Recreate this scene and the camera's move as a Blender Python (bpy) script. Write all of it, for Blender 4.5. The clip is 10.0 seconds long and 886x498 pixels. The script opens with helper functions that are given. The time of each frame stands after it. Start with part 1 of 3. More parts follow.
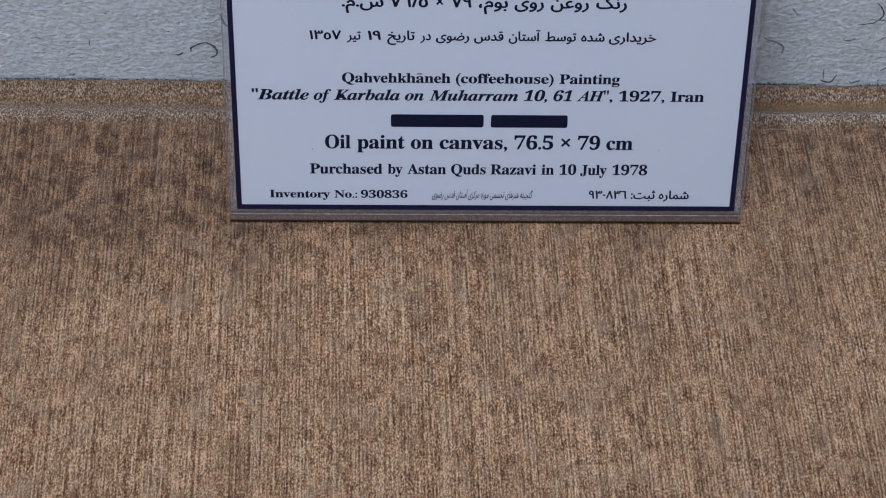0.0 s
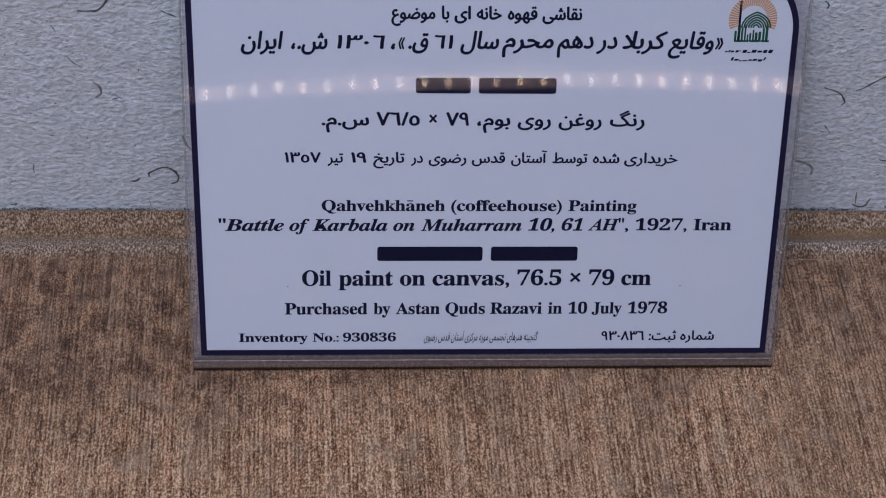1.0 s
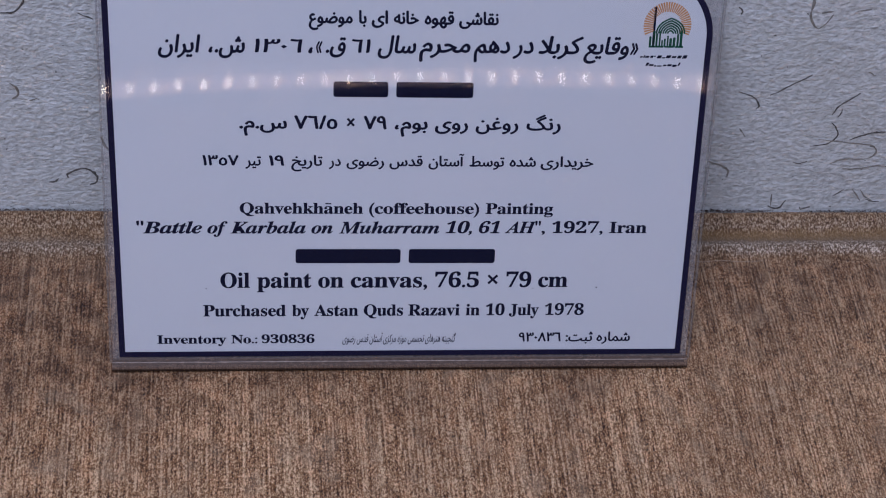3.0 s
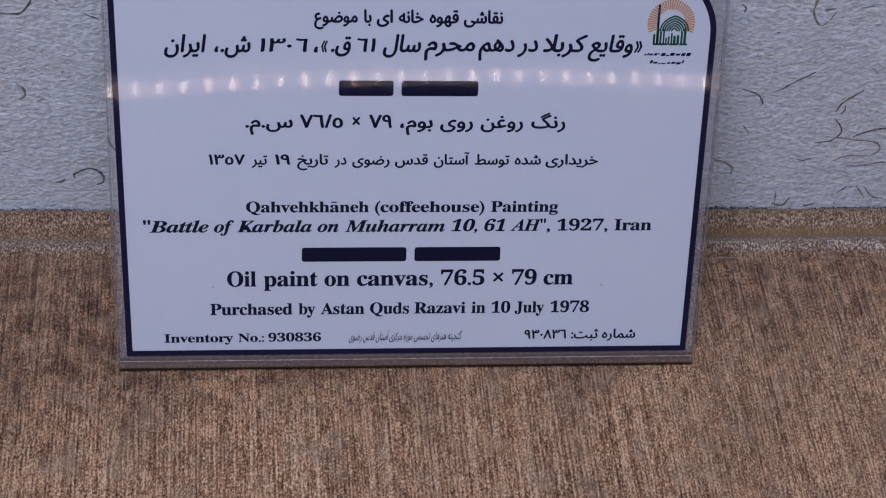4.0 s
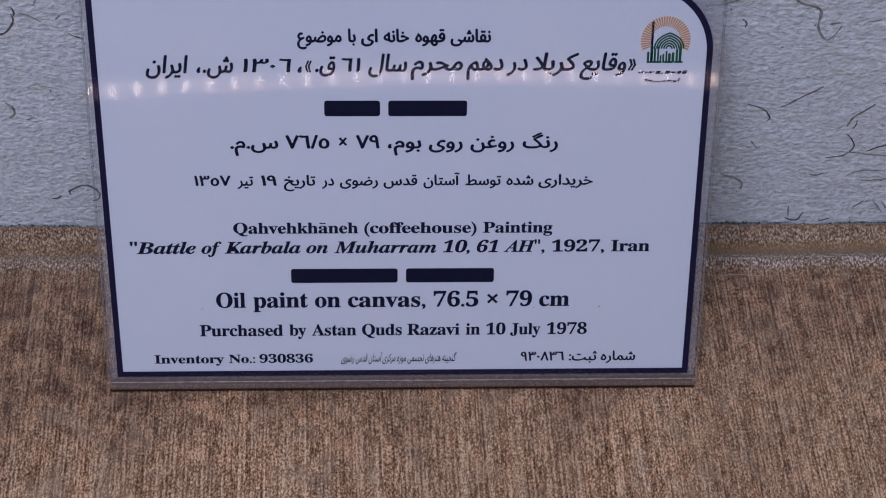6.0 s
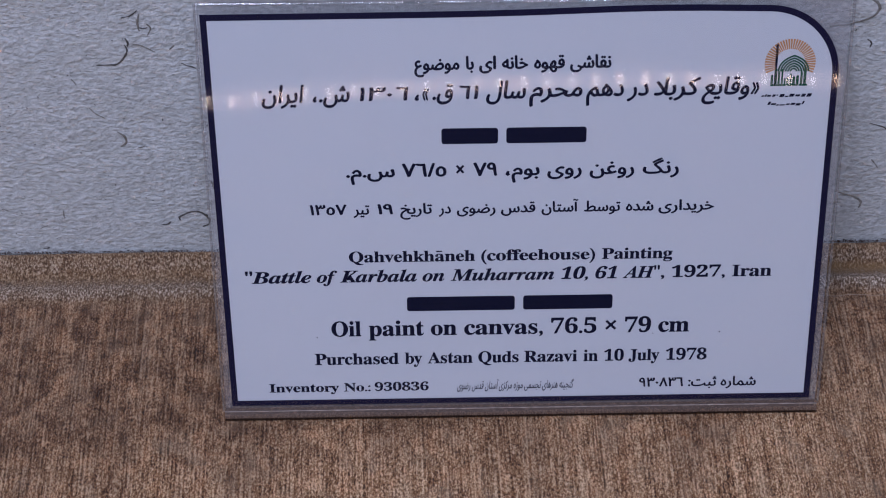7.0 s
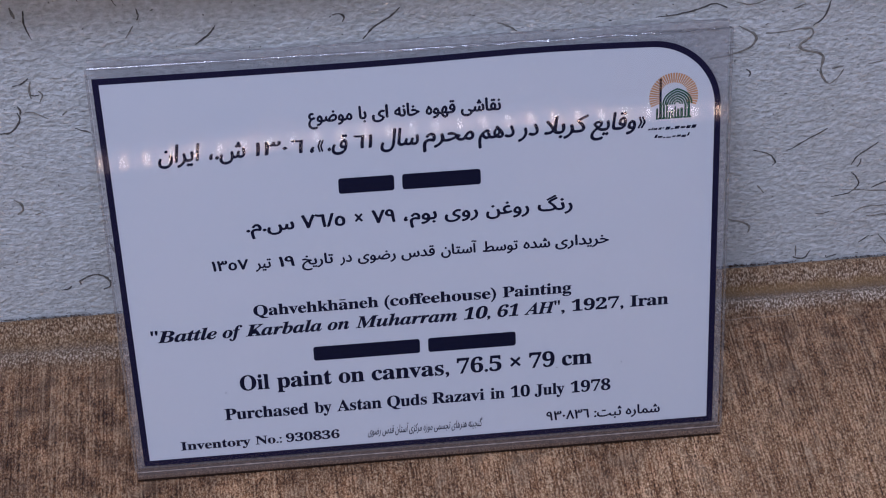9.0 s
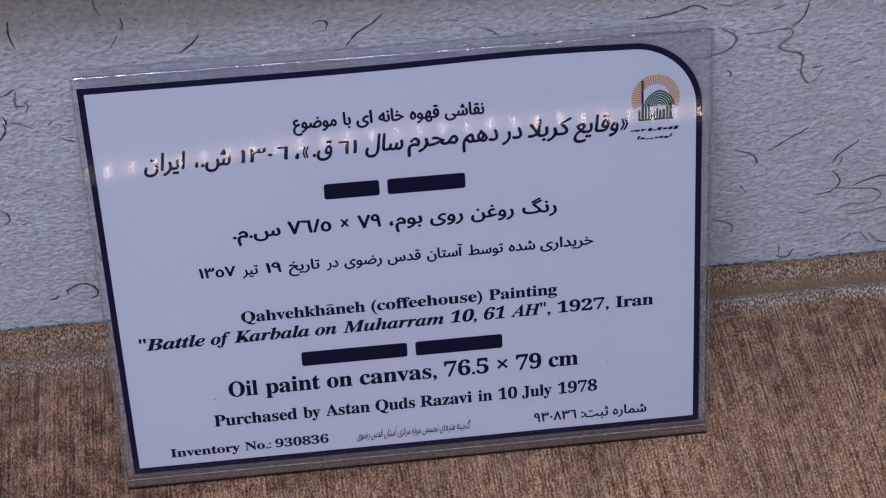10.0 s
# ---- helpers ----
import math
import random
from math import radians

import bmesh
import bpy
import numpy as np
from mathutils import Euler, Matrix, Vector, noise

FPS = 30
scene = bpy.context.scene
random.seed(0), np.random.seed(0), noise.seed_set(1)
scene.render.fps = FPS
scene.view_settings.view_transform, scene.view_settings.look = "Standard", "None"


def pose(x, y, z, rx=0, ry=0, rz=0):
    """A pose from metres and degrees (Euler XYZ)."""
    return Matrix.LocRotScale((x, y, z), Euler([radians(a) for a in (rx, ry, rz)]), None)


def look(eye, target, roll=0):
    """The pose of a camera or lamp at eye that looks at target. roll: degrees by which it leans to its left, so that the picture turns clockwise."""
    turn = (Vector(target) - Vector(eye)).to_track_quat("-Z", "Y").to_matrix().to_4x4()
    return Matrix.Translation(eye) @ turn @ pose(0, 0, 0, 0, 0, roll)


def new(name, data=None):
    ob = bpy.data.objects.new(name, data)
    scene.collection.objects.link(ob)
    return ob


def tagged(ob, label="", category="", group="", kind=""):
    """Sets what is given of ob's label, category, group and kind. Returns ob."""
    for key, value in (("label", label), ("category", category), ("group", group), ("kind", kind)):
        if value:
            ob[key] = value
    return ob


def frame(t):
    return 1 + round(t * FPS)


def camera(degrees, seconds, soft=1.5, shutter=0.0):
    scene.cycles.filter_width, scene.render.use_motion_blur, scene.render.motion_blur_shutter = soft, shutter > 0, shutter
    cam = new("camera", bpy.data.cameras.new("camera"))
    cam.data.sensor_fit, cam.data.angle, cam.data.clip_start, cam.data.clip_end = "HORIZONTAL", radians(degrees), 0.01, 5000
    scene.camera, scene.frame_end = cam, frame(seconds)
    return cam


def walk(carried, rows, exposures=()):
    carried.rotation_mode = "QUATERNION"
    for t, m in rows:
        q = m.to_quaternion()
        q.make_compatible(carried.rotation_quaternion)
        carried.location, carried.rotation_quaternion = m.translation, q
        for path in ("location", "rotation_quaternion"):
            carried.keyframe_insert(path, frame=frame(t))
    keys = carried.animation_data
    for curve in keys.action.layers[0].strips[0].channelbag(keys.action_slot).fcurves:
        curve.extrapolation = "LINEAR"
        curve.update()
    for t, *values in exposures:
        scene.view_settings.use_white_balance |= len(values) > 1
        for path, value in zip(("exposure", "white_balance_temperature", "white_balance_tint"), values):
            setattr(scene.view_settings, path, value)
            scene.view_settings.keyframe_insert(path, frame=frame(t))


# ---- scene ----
from mathutils import geometry

# ---- camera and walk ----
cam = camera(29.08, 10.0, soft=1.08)
ROWS = [
    (0, -0.04446, -0.43363, 0.57974, 35.919, -1.806, -1.024),
    (0.1, -0.05159, -0.38504, 0.50118, 38.089, -2.736, -1.761),
    (0.2, -0.05658, -0.38698, 0.50331, 38.818, -2.855, -2.149),
    (0.3, -0.06084, -0.38487, 0.50954, 39.171, -3.011, -2.327),
    (0.4, -0.05792, -0.38127, 0.51335, 39.182, -2.713, -2.113),
    (0.5, -0.05574, -0.38014, 0.51473, 39.402, -2.515, -1.893),
    (1, -0.05515, -0.37514, 0.51546, 40.120, -2.673, -2.315),
    (1.5, -0.04703, -0.37168, 0.51454, 40.120, -2.831, -2.850),
    (2, -0.04712, -0.36865, 0.51506, 39.986, -3.070, -3.261),
    (2.5, -0.04798, -0.37096, 0.52150, 39.725, -4.397, -3.632),
    (4, -0.04951, -0.37560, 0.52382, 39.760, -4.075, -3.746),
    (4.5, -0.05318, -0.37661, 0.52567, 39.904, -4.209, -4.132),
    (5, -0.05995, -0.37720, 0.52355, 40.115, -4.266, -4.591),
    (5.2, -0.05838, -0.37513, 0.52434, 39.905, -4.237, -4.775),
    (6.3, -0.00152, -0.35060, 0.52860, 38.164, -0.403, -0.321),
    (6.5, -0.00373, -0.35136, 0.52819, 37.979, -0.031, 0.023),
    (7, -0.03138, -0.33416, 0.53250, 37.730, 0.242, -0.871),
    (7.5, -0.04107, -0.33482, 0.53217, 37.686, -0.095, -2.323),
    (8, -0.04179, -0.33692, 0.53608, 38.068, -0.680, -3.954),
    (8.5, -0.03411, -0.33721, 0.53730, 38.625, -0.394, -4.831),
    (9, -0.03539, -0.33896, 0.53903, 39.258, -0.511, -5.813),
    (9.5, -0.03579, -0.33950, 0.53970, 39.635, -0.329, -6.418),
    (10, -0.03650, -0.34146, 0.54151, 39.436, -0.394, -6.830),
]
walk(cam, [(t, pose(*row)) for t, *row in ROWS], exposures=[(0.0, 0.18, 5060, 12), (0.4, 0.06, 5060, 18), (1.0, 0.0, 5060, 21), (4.5, 0.0, 5030, 24), (10.0, 0.0, 4990, 23)])

# ---- world and lights ----
world = bpy.data.worlds.new("gallery_dim_air")
scene.world = world
world.use_nodes = True
world.node_tree.nodes["Background"].inputs[0].default_value = (0.75, 0.85, 1.0, 1)
world.node_tree.nodes["Background"].inputs[1].default_value = 0.05


def area(name, at, target, sx, sy, watts, colour):
    data = bpy.data.lights.new(name, "AREA")
    data.shape, data.size, data.size_y, data.energy, data.color = "RECTANGLE", sx, sy, watts, colour
    ob = new(name, data)
    ob.matrix_world = look(at, target)
    return ob


area("ceiling_lamp_light", (-0.22, -0.83, 1.75), (0.0, 0.0, 0.0), 1.5, 0.14, 18.0, (0.97, 0.97, 1.0))
area("room_lamp_light", (-0.9, -1.7, 1.83), (-0.9, -1.7, 0.0), 1.0, 1.0, 22, (1.0, 0.93, 0.84))


# ---- materials ----
def mat(name, rough=0.6, metal=0.0, colour=(0.5, 0.5, 0.5)):
    m = bpy.data.materials.new(name)
    m.use_nodes = True
    b = m.node_tree.nodes["Principled BSDF"]
    b.inputs["Roughness"].default_value, b.inputs["Metallic"].default_value = rough, metal
    b.inputs["Base Color"].default_value = (*colour, 1)
    return m, m.node_tree, b


def node(tree, kind, **values):
    n = tree.nodes.new(kind)
    for key, value in values.items():
        n.inputs[key.replace("_", " ")].default_value = value
    return n


def coords(tree, scale=(1, 1, 1), turn=0.0):
    """Object coordinates in metres, first turned about z by so many degrees, then scaled."""
    c, r, m = tree.nodes.new("ShaderNodeTexCoord"), tree.nodes.new("ShaderNodeMapping"), tree.nodes.new("ShaderNodeMapping")
    r.inputs["Rotation"].default_value, m.inputs["Scale"].default_value = (0, 0, radians(turn)), scale
    tree.links.new(c.outputs["Object"], r.inputs["Vector"])
    tree.links.new(r.outputs["Vector"], m.inputs["Vector"])
    return m.outputs["Vector"]


def noise_tex(tree, vec, scale, detail=3.0, rough=0.6, warp=0.0):
    n = node(tree, "ShaderNodeTexNoise", Scale=scale, Detail=detail, Roughness=rough, Distortion=warp)
    tree.links.new(vec, n.inputs["Vector"])
    return n.outputs["Fac"]


def ramp(tree, fac, stops):
    r = tree.nodes.new("ShaderNodeValToRGB")
    e = r.color_ramp.elements
    e[0].position, e[1].position = stops[0][0], stops[-1][0]
    e[0].color, e[1].color = (*stops[0][1], 1), (*stops[-1][1], 1)
    for p, c in stops[1:-1]:
        e.new(p).color = (*c, 1)
    tree.links.new(fac, r.inputs["Fac"])
    return r.outputs["Color"]


def grey(a, b):
    return [(a, (0, 0, 0)), (b, (1, 1, 1))]


def mix(tree, fac, a, b, how="MIX"):
    m = tree.nodes.new("ShaderNodeMix")
    m.data_type, m.blend_type = "RGBA", how
    for socket, value in ((m.inputs[0], fac), (m.inputs[6], a), (m.inputs[7], b)):
        if hasattr(value, "is_linked"):
            tree.links.new(value, socket)
        elif isinstance(value, (int, float)):
            socket.default_value = value
        else:
            socket.default_value = (*value, 1)
    return m.outputs[2]


def maths(tree, how, a, b):
    m = tree.nodes.new("ShaderNodeMath")
    m.operation = how
    for socket, value in ((m.inputs[0], a), (m.inputs[1], b)):
        if hasattr(value, "is_linked"):
            tree.links.new(value, socket)
        else:
            socket.default_value = value
    return m.outputs[0]


def bump(tree, bsdf, height, strength, distance):
    b = node(tree, "ShaderNodeBump", Strength=strength, Distance=distance)
    tree.links.new(height, b.inputs["Height"])
    tree.links.new(b.outputs["Normal"], bsdf.inputs["Normal"])


GRAIN = -1.2


def fabric_material():
    m, t, b = mat("brown_chenille", 0.7)
    place = t.nodes.new("ShaderNodeSeparateXYZ")
    t.links.new(coords(t, (1, 1, 1), GRAIN), place.inputs[0])
    thread = noise_tex(t, coords(t, (1050, 13, 400), GRAIN), 1.0, 2.0, 0.6)
    dash = noise_tex(t, coords(t, (950, 170, 400), GRAIN), 1.0, 2.0, 0.6)
    weft = noise_tex(t, coords(t, (1500, 950, 900), GRAIN), 1.0, 2.0, 0.8)
    blotch = noise_tex(t, coords(t, (150, 105, 60), GRAIN), 1.0, 4.0, 0.65, 0.5)
    patch = noise_tex(t, coords(t, (24, 15, 20)), 1.0, 3.0, 0.6, 0.2)
    # ribs of the pile, a millimetre and a half apart and a little uneven
    sway = maths(t, "MULTIPLY", noise_tex(t, coords(t, (200, 9, 40), GRAIN), 1.0, 2.0), 5.0)
    rib = maths(t, "SINE", maths(t, "ADD", maths(t, "MULTIPLY", place.outputs[0], 4300.0), sway), 0.0)
    rib = maths(t, "ADD", maths(t, "MULTIPLY", rib, 0.5), 0.5)
    strand = maths(t, "ADD", maths(t, "MULTIPLY", thread, 0.19), maths(t, "MULTIPLY", weft, 0.46))
    strand = maths(t, "ADD", strand, maths(t, "ADD", maths(t, "MULTIPLY", rib, 0.024), maths(t, "MULTIPLY", dash, 0.2)))
    total = maths(t, "ADD", strand, maths(t, "MULTIPLY", blotch, 0.165))
    base = ramp(t, total, [(0.417, (0.03, 0.009, 0.003)), (0.46, (0.17, 0.068, 0.021)), (0.522, (0.46, 0.25, 0.107)), (0.595, (0.97, 0.72, 0.43))])
    red = mix(t, ramp(t, blotch, [(0.47, (0, 0, 0)), (0.66, (0.55, 0.55, 0.55))]), base, mix(t, 1.0, base, (0.92, 0.70, 0.55), "MULTIPLY"))
    pale = noise_tex(t, coords(t, (90, 70, 50), GRAIN), 1.0, 3.0, 0.6, 0.4)
    red = mix(t, ramp(t, pale, [(0.52, (0, 0, 0)), (0.72, (0.45, 0.45, 0.45))]), red, (0.47, 0.33, 0.20))
    tone = mix(t, ramp(t, patch, [(0.42, (0, 0, 0)), (0.7, (0.3, 0.3, 0.3))]), red, (0.14, 0.066, 0.026))
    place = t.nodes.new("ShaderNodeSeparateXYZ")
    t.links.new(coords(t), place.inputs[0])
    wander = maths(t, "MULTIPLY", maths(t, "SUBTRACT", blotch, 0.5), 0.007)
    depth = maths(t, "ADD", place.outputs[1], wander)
    # shade past the holder's foot towards the wall, put in as deeper colour
    back_shade = maths(t, "ADD", depth, maths(t, "MULTIPLY", maths(t, "SUBTRACT", patch, 0.5), 0.07))
    back_shade = maths(t, "SUBTRACT", back_shade, maths(t, "MULTIPLY", place.outputs[0], 0.12))
    back_shade = ramp(t, maths(t, "ADD", maths(t, "MULTIPLY", back_shade, 10.0), 0.5), [(0.25, (0, 0, 0)), (0.62, (1, 1, 1))])
    back_shade = mix(t, 1.0, back_shade, ramp(t, maths(t, "ADD", maths(t, "MULTIPLY", place.outputs[0], 4.0), 0.5), [(0.1, (0.85, 0.85, 0.85)), (0.9, (0.66, 0.66, 0.66))]), "MULTIPLY")
    back_shade = mix(t, 1.0, back_shade, ramp(t, blotch, [(0.36, (1, 1, 1)), (0.62, (0.45, 0.45, 0.45))]), "MULTIPLY")
    tone = mix(t, back_shade, tone, mix(t, 1.0, tone, (0.27, 0.21, 0.18), "MULTIPLY"))
    # rolled edge: short cut ends instead of long threads
    grains = ramp(t, weft, [(0.36, (0.06, 0.026, 0.010)), (0.5, (0.23, 0.135, 0.060)), (0.64, (0.60, 0.46, 0.29))])
    tone = mix(t, ramp(t, maths(t, "MULTIPLY", depth, 10.0), [(0.50, (0, 0, 0)), (0.58, (0.7, 0.7, 0.7))]), tone, grains)
    # pale sheen on the two rolls and golden groove shading, painted into the colour
    roll_sheen = ramp(t, maths(t, "MULTIPLY", depth, 10.0), [(0.545, (0, 0, 0)), (0.575, (0.9, 0.9, 0.9)), (0.615, (0.75, 0.75, 0.75)), (0.632, (0, 0, 0)), (0.685, (0, 0, 0)), (0.70, (0.4, 0.4, 0.4)), (0.716, (0.2, 0.2, 0.2)), (0.738, (0, 0, 0))])
    groove_shade = ramp(t, maths(t, "MULTIPLY", depth, 10.0), [(0.622, (0, 0, 0)), (0.638, (0.8, 0.8, 0.8)), (0.672, (0.6, 0.6, 0.6)), (0.69, (0, 0, 0))])
    groove_fade = ramp(t, maths(t, "ADD", maths(t, "MULTIPLY", place.outputs[0], 4.0), 0.5), [(0.2, (0.15, 0.15, 0.15)), (0.75, (1, 1, 1))])
    groove_shade = mix(t, 1.0, groove_shade, groove_fade, "MULTIPLY")
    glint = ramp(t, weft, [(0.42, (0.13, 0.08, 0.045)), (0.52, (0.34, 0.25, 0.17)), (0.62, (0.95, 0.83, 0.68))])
    tone = mix(t, groove_shade, tone, (0.25, 0.15, 0.055))
    roll_sheen = mix(t, 1.0, roll_sheen, ramp(t, maths(t, "ADD", maths(t, "MULTIPLY", place.outputs[0], 4.0), 0.5), [(0.1, (0.6, 0.6, 0.6)), (0.6, (1, 1, 1))]), "MULTIPLY")
    roll_sheen = mix(t, 1.0, roll_sheen, ramp(t, blotch, [(0.32, (0.35, 0.35, 0.35)), (0.58, (1, 1, 1))]), "MULTIPLY")
    tone = mix(t, roll_sheen, tone, glint)
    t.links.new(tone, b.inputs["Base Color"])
    b.inputs["Sheen Weight"].default_value = 0.2
    b.inputs["Sheen Tint"].default_value = (1.0, 0.86, 0.7, 1)
    b.inputs["Sheen Roughness"].default_value = 0.35
    b.inputs["Specular IOR Level"].default_value = 0.4
    t.links.new(ramp(t, thread, [(0.4, (0.8, 0.8, 0.8)), (0.68, (0.42, 0.42, 0.42))]), b.inputs["Roughness"])
    bump(t, b, strand, 1.0, 0.0028)
    return m


def wall_material():
    m, t, b = mat("fibrous_paper", 0.9)
    grain = noise_tex(t, coords(t, (430, 430, 580)), 1.0, 3.0, 0.58, 0.0)
    lump = noise_tex(t, coords(t, (60, 60, 110)), 1.0, 3.0, 0.55, 0.3)
    fine = noise_tex(t, coords(t, (1200, 1200, 1700)), 1.0, 2.0, 0.6)
    base = ramp(t, grain, [(0.3, (0.43, 0.445, 0.425)), (0.5, (0.61, 0.63, 0.615)), (0.72, (0.79, 0.81, 0.805))])
    colour = mix(t, ramp(t, lump, grey(0.35, 0.7)), base, (0.56, 0.58, 0.555))
    t.links.new(mix(t, 0.5, base, colour), b.inputs["Base Color"])
    b.inputs["Specular IOR Level"].default_value = 0.25
    h = maths(t, "ADD", maths(t, "MULTIPLY", grain, 0.8), maths(t, "MULTIPLY", fine, 0.3))
    bump(t, b, h, 0.8, 0.0016)
    return m


def plain(name, colour, rough=0.6, metal=0.0, scale=40, spread=0.12, relief=0.0004):
    m, t, b = mat(name, rough, metal)
    n = noise_tex(t, coords(t), scale, 5.0, 0.6)
    lo = tuple(c * (1 - spread) for c in colour)
    hi = tuple(min(1.0, c * (1 + spread)) for c in colour)
    t.links.new(ramp(t, n, [(0.3, lo), (0.7, hi)]), b.inputs["Base Color"])
    if relief:
        bump(t, b, n, 0.4, relief)
    else:
        b.inputs["Specular IOR Level"].default_value = 0.12
    return m


def acrylic_material(tint=(0.97, 0.975, 0.985), gain=1.0, rough=0.02):
    """Clear sheet: transparent body with Fresnel gloss."""
    m = bpy.data.materials.new("clear_acrylic")
    m.use_nodes = True
    t = m.node_tree
    t.nodes.clear()
    out, shader = t.nodes.new("ShaderNodeOutputMaterial"), t.nodes.new("ShaderNodeMixShader")
    clear, gloss = t.nodes.new("ShaderNodeBsdfTransparent"), t.nodes.new("ShaderNodeBsdfGlossy")
    clear.inputs["Color"].default_value = (*tint, 1)
    gloss.inputs["Roughness"].default_value = rough
    facing = node(t, "ShaderNodeLayerWeight", Blend=0.5)
    rim = maths(t, "POWER", facing.outputs["Facing"], 5.0)
    t.links.new(maths(t, "MULTIPLY", maths(t, "ADD", maths(t, "MULTIPLY", rim, 0.9), 0.04), gain), shader.inputs[0])
    t.links.new(clear.outputs[0], shader.inputs[1])
    t.links.new(gloss.outputs[0], shader.inputs[2])
    t.links.new(shader.outputs[0], out.inputs["Surface"])
    return m


def edge_material(name, colour, low, high, rough, gloss):
    """Cut or folded acrylic: milky, partly see-through, with a polished skin."""
    m, t, b = mat(name, rough, 0.0, colour)
    b.inputs["Specular IOR Level"].default_value = gloss
    out, shader = t.nodes["Material Output"], t.nodes.new("ShaderNodeMixShader")
    clear = t.nodes.new("ShaderNodeBsdfTransparent")
    clear.inputs["Color"].default_value = (0.9, 0.9, 0.91, 1)
    n = noise_tex(t, coords(t, (500, 900, 900)), 1.0, 3.0)
    t.links.new(ramp(t, n, [(0.35, (low, low, low)), (0.7, (high, high, high))]), shader.inputs[0])
    t.links.new(clear.outputs[0], shader.inputs[1])
    t.links.new(b.outputs[0], shader.inputs[2])
    t.links.new(shader.outputs[0], out.inputs["Surface"])
    return m


def hazy_material():
    """Clear sheet dulled by a grey haze: reflected surroundings put into its colour."""
    m, t, b = mat("hazed_acrylic", 0.25, 0.0, (0.49, 0.47, 0.465))
    shader, clear = t.nodes.new("ShaderNodeMixShader"), t.nodes.new("ShaderNodeBsdfTransparent")
    clear.inputs["Color"].default_value = (0.95, 0.95, 0.96, 1)
    n = noise_tex(t, coords(t, (60, 60, 25)), 1.0, 5.0)
    t.links.new(ramp(t, n, [(0.3, (0.24, 0.24, 0.24)), (0.7, (0.35, 0.35, 0.35))]), shader.inputs[0])
    t.links.new(clear.outputs[0], shader.inputs[1])
    t.links.new(b.outputs[0], shader.inputs[2])
    t.links.new(shader.outputs[0], t.nodes["Material Output"].inputs["Surface"])
    return m


def glowing(name, colour, strength):
    m, t, b = mat(name, 0.4, 0.0, colour)
    b.inputs["Emission Color"].default_value, b.inputs["Emission Strength"].default_value = (*colour, 1), strength
    return m


FABRIC, PAPER_WALL = fabric_material(), wall_material()
CARD = plain("white_card", (0.585, 0.595, 0.61), 0.55, 0, 300, 0.012, 0.00003)
INK = plain("navy_black_ink", (0.006, 0.0065, 0.022), 0.8, 0, 900, 0.25, 0)
BORDER = plain("navy_ink", (0.011, 0.009, 0.030), 0.8, 0, 500, 0.2, 0)
ORANGE = plain("orange_ink", (0.50, 0.25, 0.09), 0.5, 0, 700, 0.12, 0)
GREEN = plain("green_ink", (0.014, 0.075, 0.04), 0.5, 0, 700, 0.3, 0)
ACRYLIC = acrylic_material(gain=0.8, rough=0.033)
HAZY = hazy_material()
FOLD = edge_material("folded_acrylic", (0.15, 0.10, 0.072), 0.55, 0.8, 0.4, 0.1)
# contact shadow below the foot, put into a near-black colour
UNDER_SHADE = edge_material("shaded_underside", (0.03, 0.018, 0.012), 0.75, 0.95, 0.5, 0.05)
CREASE = edge_material("crease_edge", (0.40, 0.33, 0.28), 0.5, 0.95, 0.35, 0.2)
SIDE = edge_material("sheet_edge", (0.34, 0.31, 0.28), 0.1, 0.3, 0.2, 0.5)
POLISHED = acrylic_material((0.93, 0.93, 0.94), 5.0, 0.12)
FIBRE = plain("dark_plant_fibre", (0.10, 0.095, 0.085), 0.8, 0, 400, 0.5, 0)
FIBRE_PALE = plain("olive_plant_fibre", (0.22, 0.21, 0.18), 0.8, 0, 400, 0.4, 0)
PLASTER = plain("grey_plaster", (0.075, 0.073, 0.07), 0.85, 0, 6, 0.1, 0.002)
CEILING = plain("grey_ceiling", (0.22, 0.22, 0.22), 0.9, 0, 5, 0.05, 0.001)
STONE = plain("grey_stone_floor", (0.25, 0.23, 0.21), 0.4, 0, 5, 0.2, 0.001)
ALUMINIUM = plain("brushed_aluminium", (0.6, 0.6, 0.61), 0.4, 1.0, 200, 0.08, 0.0001)
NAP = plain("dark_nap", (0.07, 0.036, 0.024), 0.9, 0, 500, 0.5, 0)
THREAD = plain("pale_thread", (0.42, 0.33, 0.24), 0.7, 0, 600, 0.2, 0.0001)
WOOD = plain("dark_wood", (0.12, 0.07, 0.04), 0.4, 0, 25, 0.3, 0.0006)
LED_CHIP = glowing("led_light", (1.0, 0.74, 0.45), 18.0)
LED_TAPE = glowing("led_tape", (1.0, 0.72, 0.56), 1.1)


# ---- mesh helpers ----
def part(name, bm, material, parent=None, label="", smooth=False):
    me = bpy.data.meshes.new(name)
    bm.normal_update()
    bm.to_mesh(me)
    bm.free()
    me.materials.append(material)
    if smooth:
        me.polygons.foreach_set("use_smooth", [True] * len(me.polygons))
    ob = new(name, me)
    if parent:
        ob.parent = parent
    return tagged(ob, label)


def thing(name, m, label, category, group="", kind=""):
    ob = new(name)
    ob.empty_display_size = 0.02
    ob.matrix_basis = m
    return tagged(ob, label, category, group, kind)


